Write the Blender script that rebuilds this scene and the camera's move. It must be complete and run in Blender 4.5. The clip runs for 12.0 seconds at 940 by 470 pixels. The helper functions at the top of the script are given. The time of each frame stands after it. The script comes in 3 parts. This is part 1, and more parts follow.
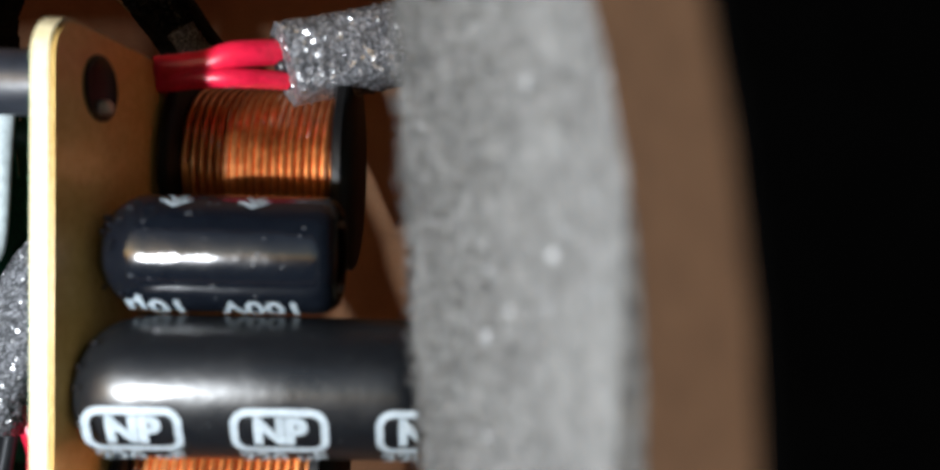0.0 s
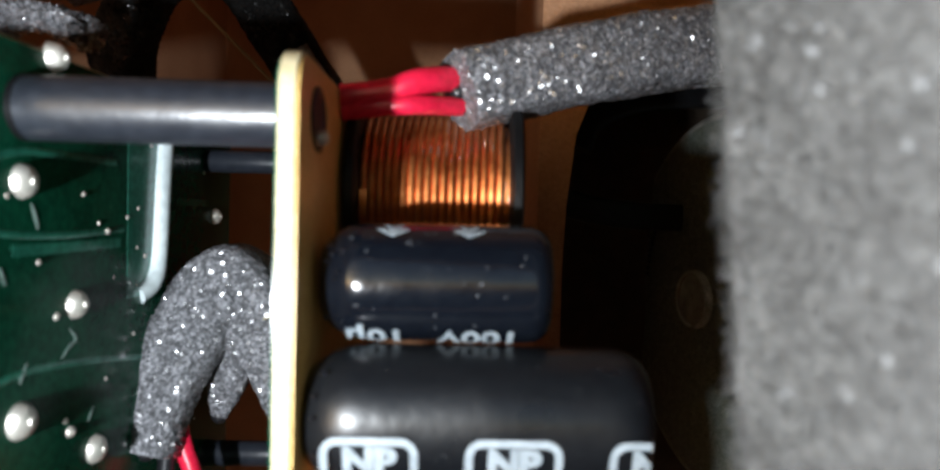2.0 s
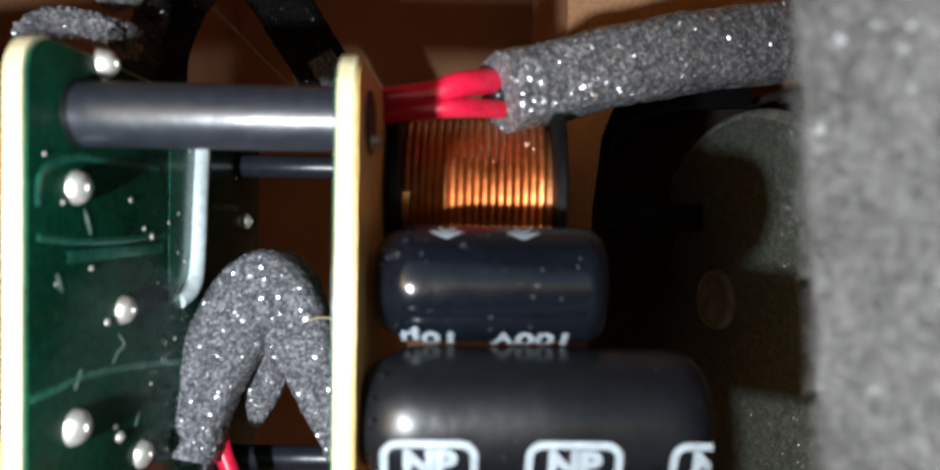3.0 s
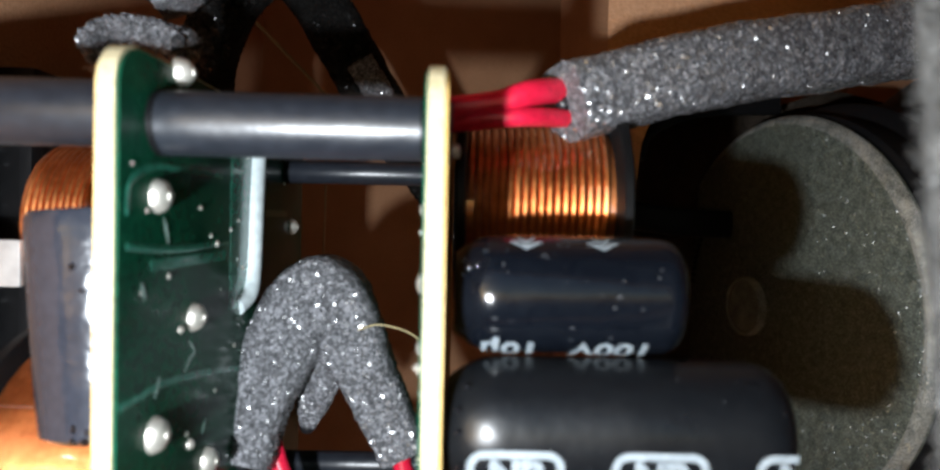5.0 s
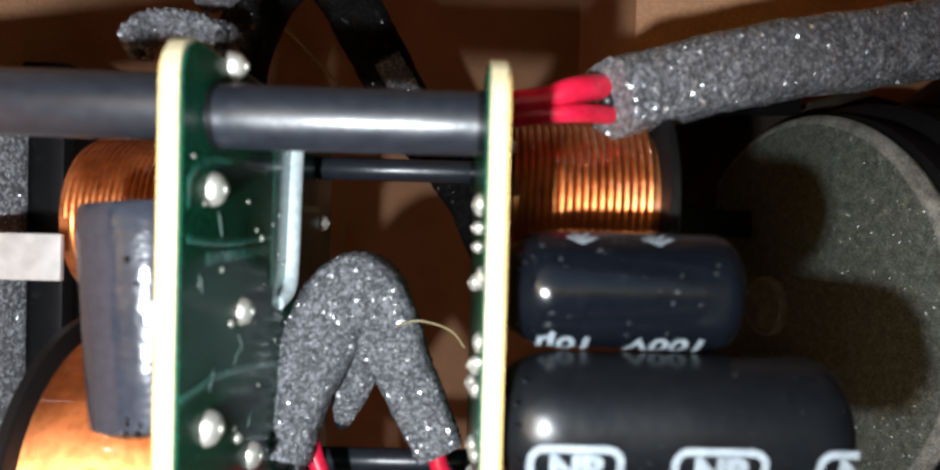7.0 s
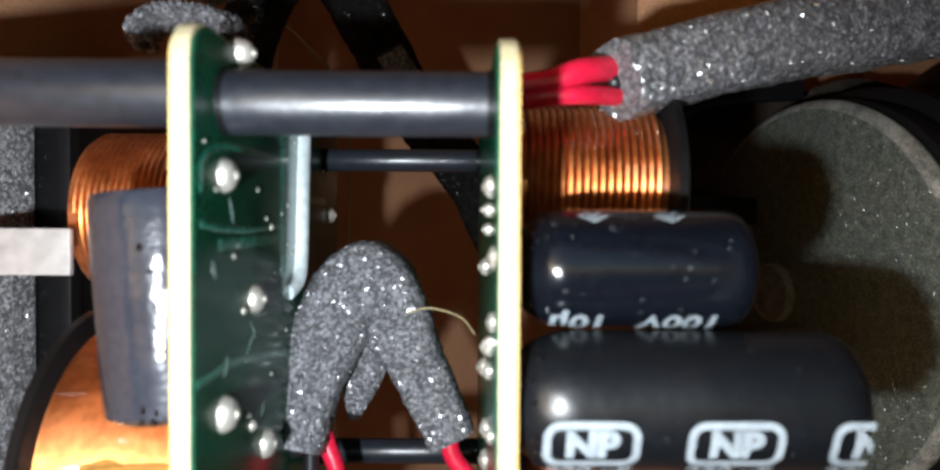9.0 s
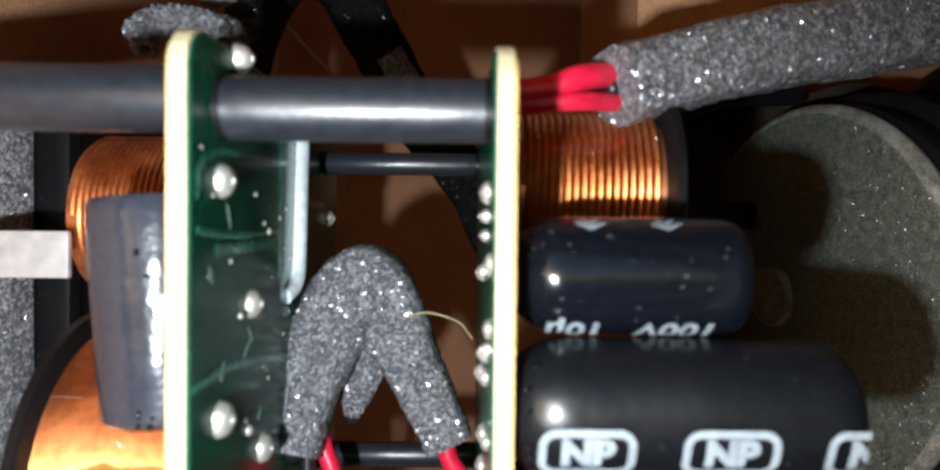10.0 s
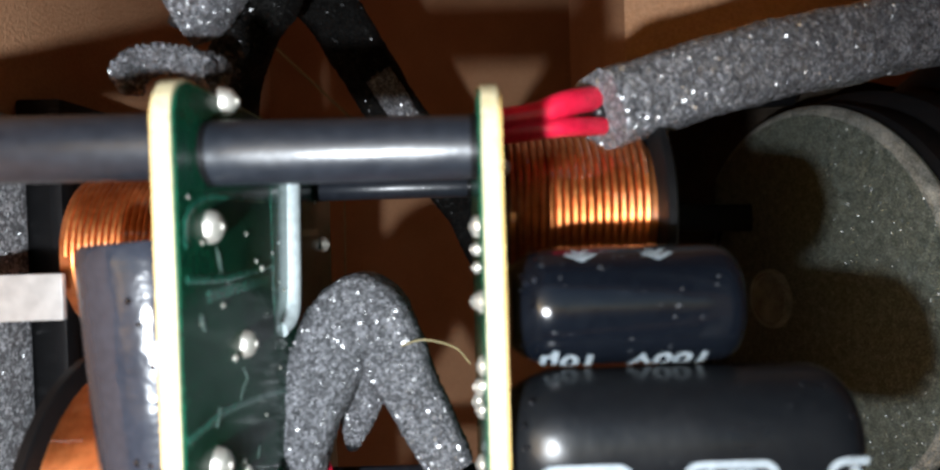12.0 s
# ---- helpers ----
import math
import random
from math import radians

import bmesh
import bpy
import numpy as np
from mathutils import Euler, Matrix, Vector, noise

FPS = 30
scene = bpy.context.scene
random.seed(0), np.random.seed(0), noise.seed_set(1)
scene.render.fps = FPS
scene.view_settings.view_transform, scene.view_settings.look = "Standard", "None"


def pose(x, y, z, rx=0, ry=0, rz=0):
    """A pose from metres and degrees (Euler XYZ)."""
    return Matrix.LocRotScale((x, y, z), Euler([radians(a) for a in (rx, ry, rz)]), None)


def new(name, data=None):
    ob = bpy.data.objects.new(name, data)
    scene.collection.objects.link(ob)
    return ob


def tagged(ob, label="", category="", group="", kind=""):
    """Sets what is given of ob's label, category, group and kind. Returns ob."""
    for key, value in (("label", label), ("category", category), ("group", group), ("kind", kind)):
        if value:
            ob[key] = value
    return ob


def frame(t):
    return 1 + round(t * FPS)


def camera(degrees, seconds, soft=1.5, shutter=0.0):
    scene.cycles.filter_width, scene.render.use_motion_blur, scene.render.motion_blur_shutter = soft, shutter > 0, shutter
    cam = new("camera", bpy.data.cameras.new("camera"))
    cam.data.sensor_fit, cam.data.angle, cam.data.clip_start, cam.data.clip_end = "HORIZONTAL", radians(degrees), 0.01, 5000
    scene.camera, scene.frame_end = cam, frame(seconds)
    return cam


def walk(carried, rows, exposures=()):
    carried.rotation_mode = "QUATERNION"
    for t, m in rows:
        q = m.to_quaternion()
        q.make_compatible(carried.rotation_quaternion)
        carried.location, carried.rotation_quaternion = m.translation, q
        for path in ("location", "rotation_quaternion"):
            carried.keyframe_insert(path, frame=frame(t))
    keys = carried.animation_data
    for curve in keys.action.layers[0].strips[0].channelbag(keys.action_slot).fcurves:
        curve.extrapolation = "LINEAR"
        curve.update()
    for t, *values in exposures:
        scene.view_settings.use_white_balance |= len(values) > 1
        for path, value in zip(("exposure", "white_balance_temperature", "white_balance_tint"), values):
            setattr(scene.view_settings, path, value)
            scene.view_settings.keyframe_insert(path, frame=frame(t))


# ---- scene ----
cam = camera(69.3, 12.0, soft=2.4)
METRES, EYE, TILT, LEAN, TURN = 0.05, 0.12, 0.0, 0.0, -2.7
ROWS = [
    (0.0, 0.0, 0.0, 0.0, 0.07, -2.44, -1.68),
    (0.5, -0.0885, -0.0048, -0.0498, 0.37, -2.22, -2.06),
    (1.0, -0.2607, -0.0001, -0.0574, 1.06, -2.04, -1.85),
    (1.5, -0.343, -0.0044, -0.0565, 1.29, -1.8, -2.24),
    (2.0, -0.3636, -0.0014, 0.025, 1.5, -1.65, -1.5),
    (2.5, -0.3637, -0.0024, 0.0243, 1.57, -1.46, -1.3),
    (3.0, -0.4564, -0.006, 0.0205, 1.68, -1.38, -0.94),
    (3.5, -0.5177, -0.0083, 0.0513, 1.73, -1.29, -0.54),
    (5.5, -0.6157, -0.0132, 0.0086, 1.87, -1.22, -1.5),
    (6.0, -0.6353, -0.0147, -0.0161, 1.82, -1.28, -1.62),
    (6.5, -0.6701, -0.0153, -0.0076, 1.88, -1.25, -1.61),
    (7.0, -0.6993, -0.0163, 0.02, 1.9, -1.18, -1.53),
    (9.0, -0.7173, -0.0179, -0.0143, 1.99, -1.23, -0.33),
    (9.5, -0.7128, -0.0173, -0.0036, 2.02, -1.2, -0.63),
    (10.0, -0.7105, -0.0179, -0.002, 2.05, -1.22, -0.64),
    (10.5, -0.7172, -0.0171, 0.0019, 2.1, -1.25, -0.68),
    (11.0, -0.7136, -0.0177, 0.0092, 2.11, -1.26, -0.77),
    (11.5, -0.6915, -0.0158, 0.0612, 2.05, -1.16, 1.43),
    (12.0, -0.6906, -0.0157, 0.0626, 2.05, -1.16, 1.6),
]
walk(cam, [(t, pose(0, 0, EYE, TILT, LEAN, TURN) @ pose(METRES * x, METRES * y, METRES * z, 90 + pitch, roll, yaw)) for t, x, y, z, yaw, pitch, roll in ROWS])

# ---- world, torch, exposure ----
world = bpy.data.worlds.new("sky")
scene.world = world
world.use_nodes = True
sky = world.node_tree.nodes.new("ShaderNodeTexSky")
sky.sky_type, sky.sun_disc = "NISHITA", False
sky.sun_elevation, sky.sun_rotation = radians(12), radians(218)
background = world.node_tree.nodes["Background"]
background.inputs["Strength"].default_value = 0.08
world.node_tree.links.new(sky.outputs[0], background.inputs[0])
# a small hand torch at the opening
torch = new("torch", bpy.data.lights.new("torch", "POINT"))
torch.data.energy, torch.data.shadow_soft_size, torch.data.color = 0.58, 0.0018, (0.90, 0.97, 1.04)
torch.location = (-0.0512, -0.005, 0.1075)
scene.view_settings.exposure = 0.28
# shallow focus behind the near components
cam.data.dof.use_dof, cam.data.dof.focus_distance, cam.data.dof.aperture_fstop = True, 0.125, 28.0


# ---- materials ----
def material(name, color, rough=0.5, metal=0.0, grain=(), bump=0.0, bump_scale=800.0, other=None, coat=0.0, rough_var=0.0, speck=0.5):
    """A procedural surface: base colour broken up at two scales, with fine relief."""
    m = bpy.data.materials.new(name)
    m.use_nodes = True
    t = m.node_tree
    b = t.nodes["Principled BSDF"]
    b.inputs["Roughness"].default_value, b.inputs["Metallic"].default_value = rough, metal
    b.inputs["Coat Weight"].default_value = coat
    b.inputs["Coat Roughness"].default_value = 0.08
    b.inputs["Specular IOR Level"].default_value = speck
    place = t.nodes.new("ShaderNodeTexCoord")
    other = other or [c * 0.72 for c in color]
    big, small = grain or (90.0, 900.0)
    n1, n2 = t.nodes.new("ShaderNodeTexNoise"), t.nodes.new("ShaderNodeTexNoise")
    n1.inputs["Scale"].default_value, n2.inputs["Scale"].default_value = big, small
    n1.inputs["Detail"].default_value = 5
    add = t.nodes.new("ShaderNodeMath")
    add.operation = "ADD"
    ramp = t.nodes.new("ShaderNodeValToRGB")
    ramp.color_ramp.elements[0].color, ramp.color_ramp.elements[1].color = (*other, 1), (*color, 1)
    ramp.color_ramp.elements[0].position, ramp.color_ramp.elements[1].position = 0.36, 0.62
    half = t.nodes.new("ShaderNodeMath")
    half.operation = "MULTIPLY"
    half.inputs[1].default_value = 0.5
    for n in (n1, n2):
        t.links.new(place.outputs["Object"], n.inputs["Vector"])
    t.links.new(n1.outputs["Fac"], add.inputs[0])
    t.links.new(n2.outputs["Fac"], add.inputs[1])
    t.links.new(add.outputs[0], half.inputs[0])
    t.links.new(half.outputs[0], ramp.inputs["Fac"])
    t.links.new(ramp.outputs["Color"], b.inputs["Base Color"])
    if rough_var:
        span = t.nodes.new("ShaderNodeMapRange")
        span.inputs["From Min"].default_value, span.inputs["From Max"].default_value = 0.3, 0.7
        span.inputs["To Min"].default_value, span.inputs["To Max"].default_value = max(0.02, rough - rough_var), rough + rough_var
        t.links.new(n1.outputs["Fac"], span.inputs["Value"])
        t.links.new(span.outputs[0], b.inputs["Roughness"])
    if bump:
        n3, rise = t.nodes.new("ShaderNodeTexNoise"), t.nodes.new("ShaderNodeBump")
        n3.inputs["Scale"].default_value, n3.inputs["Detail"].default_value = bump_scale, 3
        rise.inputs["Strength"].default_value, rise.inputs["Distance"].default_value = bump, 0.0006
        t.links.new(place.outputs["Object"], n3.inputs["Vector"])
        t.links.new(n3.outputs["Fac"], rise.inputs["Height"])
        t.links.new(rise.outputs["Normal"], b.inputs["Normal"])
    return m


def facets(m, scale, spread, weight=1.0, rough=0.1, contrast=0.0):
    """Tiny shiny cell walls, each tilted its own way and of its own shade, on a dull surface; paler cells paint in
    glints.
    """
    t = m.node_tree
    b = t.nodes["Principled BSDF"]
    place, cells = t.nodes.new("ShaderNodeTexCoord"), t.nodes.new("ShaderNodeTexVoronoi")
    cells.inputs["Scale"].default_value = scale
    shift, scaled, add, unit = [t.nodes.new("ShaderNodeVectorMath") for _ in range(4)]
    shift.operation, scaled.operation, add.operation, unit.operation = "SUBTRACT", "SCALE", "ADD", "NORMALIZE"
    shift.inputs[1].default_value = (0.5, 0.5, 0.5)
    scaled.inputs["Scale"].default_value = spread
    geometry = t.nodes.new("ShaderNodeNewGeometry")
    t.links.new(place.outputs["Object"], cells.inputs["Vector"])
    t.links.new(cells.outputs["Color"], shift.inputs[0])
    t.links.new(shift.outputs[0], scaled.inputs[0])
    t.links.new(scaled.outputs[0], add.inputs[0])
    t.links.new(geometry.outputs["Normal"], add.inputs[1])
    t.links.new(add.outputs[0], unit.inputs[0])
    t.links.new(unit.outputs[0], b.inputs["Coat Normal"])
    # random cells brightened in the base colour, painting in more glints
    if contrast:
        split, span, mix = t.nodes.new("ShaderNodeSeparateColor"), t.nodes.new("ShaderNodeMapRange"), t.nodes.new("ShaderNodeMixRGB")
        span.inputs["From Min"].default_value, span.inputs["From Max"].default_value = 0.35, 1.0
        span.inputs["To Min"].default_value, span.inputs["To Max"].default_value = 1 - 0.6 * contrast, 1 + 2.2 * contrast
        mix.blend_type = "MULTIPLY"
        mix.inputs["Fac"].default_value = 1.0
        t.links.new(cells.outputs["Color"], split.inputs[0])
        t.links.new(split.outputs[1], span.inputs["Value"])
        t.links.new(b.inputs["Base Color"].links[0].from_socket, mix.inputs["Color1"])
        t.links.new(span.outputs[0], mix.inputs["Color2"])
        t.links.new(mix.outputs[0], b.inputs["Base Color"])
    b.inputs["Coat IOR"].default_value = 1.8
    b.inputs["Coat Weight"].default_value, b.inputs["Coat Roughness"].default_value = weight, rough
    return m


MDF = material("mdf", (0.57, 0.31, 0.172), 0.9, grain=(55, 1500), bump=0.45, bump_scale=1500, other=(0.44, 0.222, 0.115), speck=0.2)
# MDF colour darkened to paint the rim's dimness so close to the torch
MDF_CUT_DIM = material("dimmed_cut_mdf", (0.034, 0.017, 0.0078), 0.9, grain=(60, 900), bump=0.3, bump_scale=1500, other=(0.024, 0.0115, 0.005), speck=0.1)
# nearly zero colour and no gloss, painting unlit darkness before the opening
UNLIT_BLACK = material("unlit_black", (0.0008, 0.0008, 0.0008), 1.0, bump=0.1, bump_scale=1500, speck=0.0)
FELT = facets(material("grey_felt", (0.094, 0.093, 0.090), 0.95, grain=(170, 1500), bump=0.5, bump_scale=1600, other=(0.062, 0.061, 0.059), speck=0.1), 1900, 1.6, 0.14, 0.34, 0.12)
FOAM = facets(material("charcoal_foam", (0.20, 0.20, 0.213), 0.85, grain=(900, 3300), bump=1.0, bump_scale=3000, other=(0.065, 0.065, 0.07), speck=0.2), 2500, 1.7, 1.0, 0.24, 0.5)
PALE_FOAM = facets(material("pale_foam", (0.50, 0.51, 0.53), 0.85, grain=(900, 3300), bump=1.0, bump_scale=3000, other=(0.20, 0.20, 0.21), speck=0.2), 2000, 1.7, 1.0, 0.24, 0.7)
# charcoal foam coloured black, with the board's shadow on the cables painted in
SHADED_FOAM = facets(material("shaded_foam", (0.005, 0.0048, 0.0045), 0.85, grain=(200, 2000), bump=0.9, bump_scale=2200, speck=0.1), 2300, 1.6, 0.15, 0.2, 0.5)
# colour of the added sheet that darkens the space by the woofer
DARK_FILL = material("dark_fill", (0.115, 0.088, 0.066), 0.9, grain=(150, 1800), other=(0.07, 0.054, 0.041), bump=0.6, bump_scale=2200, speck=0.15)
SUBSTRATE = material("board_laminate", (0.84, 0.58, 0.20), 0.4, grain=(120, 1400), other=(0.70, 0.43, 0.11), bump=0.1)
BOARD_EDGE = material("board_edge", (0.55, 0.49, 0.32), 0.6, grain=(120, 1600), other=(0.42, 0.35, 0.20), bump=0.25)
GREEN = material("green_solder_mask", (0.006, 0.078, 0.040), 0.22, grain=(110, 1200), other=(0.003, 0.034, 0.018), bump=0.04, bump_scale=300, coat=0.06, rough_var=0.06, speck=0.13)
PALE_GREEN = material("pale_green", (0.030, 0.20, 0.135), 0.2, grain=(120, 1200), other=(0.012, 0.10, 0.065), coat=0.3)
SOLDER = material("solder", (0.78, 0.74, 0.66), 0.42, 0.7, bump=0.45, bump_scale=900, rough_var=0.1)
TIN = material("tinned_metal", (0.62, 0.61, 0.59), 0.42, 0.35, grain=(60, 400), other=(0.42, 0.41, 0.40), bump=0.05)
WHITE_WIRE = material("tinned_jumper", (0.62, 0.70, 0.71), 0.42, 0.0, bump=0.1)
COPPER = material("enamelled_copper", (0.86, 0.33, 0.11), 0.46, 1.0, grain=(150, 900), other=(0.60, 0.18, 0.05), coat=1.0, rough_var=0.08)
COPPER.node_tree.nodes["Principled BSDF"].inputs["Coat Roughness"].default_value = 0.03
COPPER.node_tree.nodes["Principled BSDF"].inputs["Coat IOR"].default_value = 2.0
BOBBIN = material("black_bobbin", (0.006, 0.006, 0.0065), 0.4, bump=0.1, speck=0.2)
SLEEVE = material("black_sleeve", (0.0024, 0.0033, 0.0056), 0.16, grain=(120, 1500), other=(0.0045, 0.006, 0.009), bump=0.14, bump_scale=420, rough_var=0.05, coat=0.3)
FILM = material("shrunk_film", (0.004, 0.005, 0.008), 0.07, coat=1.0)
SLEEVE_MATT = material("matt_black_sleeve", (0.0035, 0.0042, 0.0055), 0.34, grain=(120, 1500), other=(0.006, 0.007, 0.0085), bump=0.08, bump_scale=600, rough_var=0.1, coat=0.12)
# greyer and bluer than the black sleeves, with its reflection painted in
GREY_SLEEVE = material("grey_black_sleeve", (0.034, 0.038, 0.051), 0.22, grain=(120, 1200), other=(0.024, 0.027, 0.037), bump=0.45, bump_scale=260, rough_var=0.1)
PRINT = material("grey_print", (0.30, 0.345, 0.375), 0.5, grain=(300, 1500), other=(0.21, 0.245, 0.27))
TUBE = material("black_tube", (0.010, 0.012, 0.017), 0.36, grain=(80, 900), other=(0.018, 0.021, 0.028), speck=0.8, bump=0.12, bump_scale=400, rough_var=0.08)
RED = material("red_insulation", (0.74, 0.014, 0.055), 0.35, grain=(200, 1200), other=(0.50, 0.008, 0.03), bump=0.08)
BLACK_WIRE = material("black_insulation", (0.012, 0.012, 0.014), 0.35)
MAGNET = facets(material("magnet_paint", (0.165, 0.182, 0.148), 0.7, grain=(500, 2600), other=(0.052, 0.06, 0.047), bump=0.5, bump_scale=2600, speck=0.2), 4200, 1.2, 0.7, 0.28, 0.4)
BASKET = material("black_basket", (0.008, 0.008, 0.009), 0.5, bump=0.15, speck=0.25)
VENT = material("steel_vent", (0.20, 0.185, 0.15), 0.4, 0.2, bump=0.3, bump_scale=1500)
# pale colour that paints the highlight along the magnet and vent rims
LIT_RIM = material("lit_rim_steel", (0.50, 0.49, 0.44), 0.45, 0.3, grain=(300, 2500), other=(0.14, 0.15, 0.13), bump=0.4, bump_scale=2200)
FIBRE = material("pale_fibre", (0.40, 0.33, 0.17), 0.5)
FLUX = material("dried_flux", (0.22, 0.30, 0.27), 0.35, grain=(500, 2500), other=(0.08, 0.15, 0.12), bump=0.4)
DUST = material("dust", (0.045, 0.048, 0.053), 0.7, grain=(500, 2500))
GLUE = material("glue", (0.45, 0.22, 0.05), 0.15, coat=0.5, bump=0.4, bump_scale=300)


# ---- helpers for meshes ----
def part(name, bm, mat, parent=None, label="", smooth=True, m=None):
    me = bpy.data.meshes.new(name)
    bm.normal_update()
    bm.to_mesh(me)
    bm.free()
    me.materials.append(mat)
    if smooth:
        for f in me.polygons:
            f.use_smooth = True
        me.set_sharp_from_angle(angle=radians(40))
    ob = new(name, me)
    if parent:
        ob.parent = parent
    if m is not None:
        ob.matrix_basis = m
    if label:
        ob["label"] = label
    return ob


def thing(name, label, category, at=(0, 0, 0), group=""):
    ob = new(name)
    ob.empty_display_size = 0.004
    ob.location = at
    return tagged(ob, label, category, group)


def box(x0, x1, y0, y1, z0, z1, bevel=0.0):
    bm = bmesh.new()
    bmesh.ops.create_cube(bm, size=1, matrix=Matrix.Translation(((x0 + x1) / 2, (y0 + y1) / 2, (z0 + z1) / 2)) @ Matrix.Diagonal((x1 - x0, y1 - y0, z1 - z0, 1)))
    if bevel:
        bmesh.ops.bevel(bm, geom=bm.edges[:], offset=bevel, segments=2, affect="EDGES", profile=0.6)
    return bm


def lathe(profile, steps=48, axis="X", at=(0, 0, 0)):
    """A solid of revolution; profile: (along the axis, radius)."""
    bm = bmesh.new()
    rings = []
    for a, r in profile:
        ring = []
        for i in range(steps):
            w = 2 * math.pi * i / steps
            c = (a, r * math.cos(w), r * math.sin(w))
            if axis == "Z":
                c = (r * math.cos(w), r * math.sin(w), a)
            ring.append(bm.verts.new(Vector(c) + Vector(at)))
        rings.append(ring)
    for p, q in zip(rings, rings[1:]):
        for i in range(steps):
            bm.faces.new((p[i], p[(i + 1) % steps], q[(i + 1) % steps], q[i]))
    bm.faces.new(rings[0][::-1])
    bm.faces.new(rings[-1])
    bmesh.ops.recalc_face_normals(bm, faces=bm.faces[:])
    return bm


def smooth_path(points, per=10):
    """Points along a Catmull-Rom curve."""
    ps = [Vector(p) for p in points]
    ps = [2 * ps[0] - ps[1]] + ps + [2 * ps[-1] - ps[-2]]
    out = []
    for a, b, c, d in zip(ps, ps[1:], ps[2:], ps[3:]):
        for i in range(per):
            t = i / per
            out.append(0.5 * (2 * b + (c - a) * t + (2 * a - 5 * b + 4 * c - d) * t * t + (3 * b - a - 3 * c + d) * t ** 3))
    out.append(ps[-2])
    return out


def sweep(path, ra, rb=None, steps=12, side=(0, 1, 0), square=1.0, rough=0.0, rough_scale=900.0, taper=None, lump=0.0):
    """A tube along a path with half-axes ra (across) and rb (along side); square under 1 flattens its flanks."""
    rb = rb or ra
    bm = bmesh.new()
    rings = []
    n = len(path)
    for k, p in enumerate(path):
        way = (path[min(k + 1, n - 1)] - path[max(k - 1, 0)]).normalized()
        v = Vector(side) - way * way.dot(Vector(side))
        v.normalize()
        u = way.cross(v)
        scale = taper(k / (n - 1)) if taper else 1.0
        ring = []
        for i in range(steps):
            w = 2 * math.pi * i / steps
            c, s_ = math.cos(w), math.sin(w)
            c, s_ = math.copysign(abs(c) ** square, c), math.copysign(abs(s_) ** square, s_)
            q = p + (u * (ra * c) + v * (rb * s_)) * scale
            if rough:
                out = (q - p).normalized()
                q += out * (rough * (noise.noise(q * rough_scale) + 0.6 * random.uniform(-1, 1)) + lump * noise.noise(q * 160))
            ring.append(bm.verts.new(q))
        rings.append(ring)
    for p, q in zip(rings, rings[1:]):
        for i in range(steps):
            bm.faces.new((p[i], p[(i + 1) % steps], q[(i + 1) % steps], q[i]))
    for ring, p in ((rings[0][::-1], path[0]), (rings[-1], path[-1])):
        c = bm.verts.new(p)
        inner = []
        for v in ring:
            q = v.co.lerp(p, 0.5)
            if rough:
                q += Vector([random.uniform(-1, 1) * rough for _ in range(3)])
            inner.append(bm.verts.new(q))
        for i in range(steps):
            j = (i + 1) % steps
            bm.faces.new((ring[i], ring[j], inner[j], inner[i]))
            bm.faces.new((inner[i], inner[j], c))
    bmesh.ops.recalc_face_normals(bm, faces=bm.faces[:])
    return bm


def wire(points, radius, per=10, steps=10):
    return sweep(smooth_path(points, per), radius, steps=steps)


# ---- the cabinet ----
X0, X1, BACK, Z0, Z1 = -0.1066, 0.118, 0.262, -0.060, 0.300
FRONT0, FRONT1 = 0.0125, 0.021


def setting(name, bm, mat, label, smooth=False):
    return tagged(part(name, bm, mat, None, label, smooth), category="cabinet panel", kind="structure")


setting("floor", box(X0, X1, FRONT1, BACK, Z0 - 0.015, Z0), MDF, "raw brown fibreboard floor panel of a loudspeaker cabinet")
setting("ceiling", box(X0, X1, FRONT1, BACK, Z1, Z1 + 0.015), MDF, "raw brown fibreboard top panel of a loudspeaker cabinet")
setting("wall_west", box(X0 - 0.015, X0, FRONT1, BACK, Z0 - 0.015, Z1 + 0.015), MDF, "raw brown fibreboard side panel of a loudspeaker cabinet")
setting("wall_east", box(X1, X1 + 0.015, FRONT1, BACK, Z0 - 0.015, Z1 + 0.015), MDF, "raw brown fibreboard side panel carrying a woofer")
setting("wall_north", box(X0 - 0.015, X1 + 0.015, BACK, BACK + 0.015, Z0 - 0.015, Z1 + 0.015), MDF, "raw brown fibreboard rear panel of a loudspeaker cabinet")


def opening_loop(radius, x0, x1, z0, z1, steps=24):
    out = []
    for cx, cz, a0 in ((x1 - radius, z1 - radius, 0), (x0 + radius, z1 - radius, 90), (x0 + radius, z0 + radius, 180), (x1 - radius, z0 + radius, 270)):
        for i in range(steps + 1):
            a = radians(a0 + 90 * i / steps)
            out.append((cx + radius * math.cos(a), cz + radius * math.sin(a)))
    return out


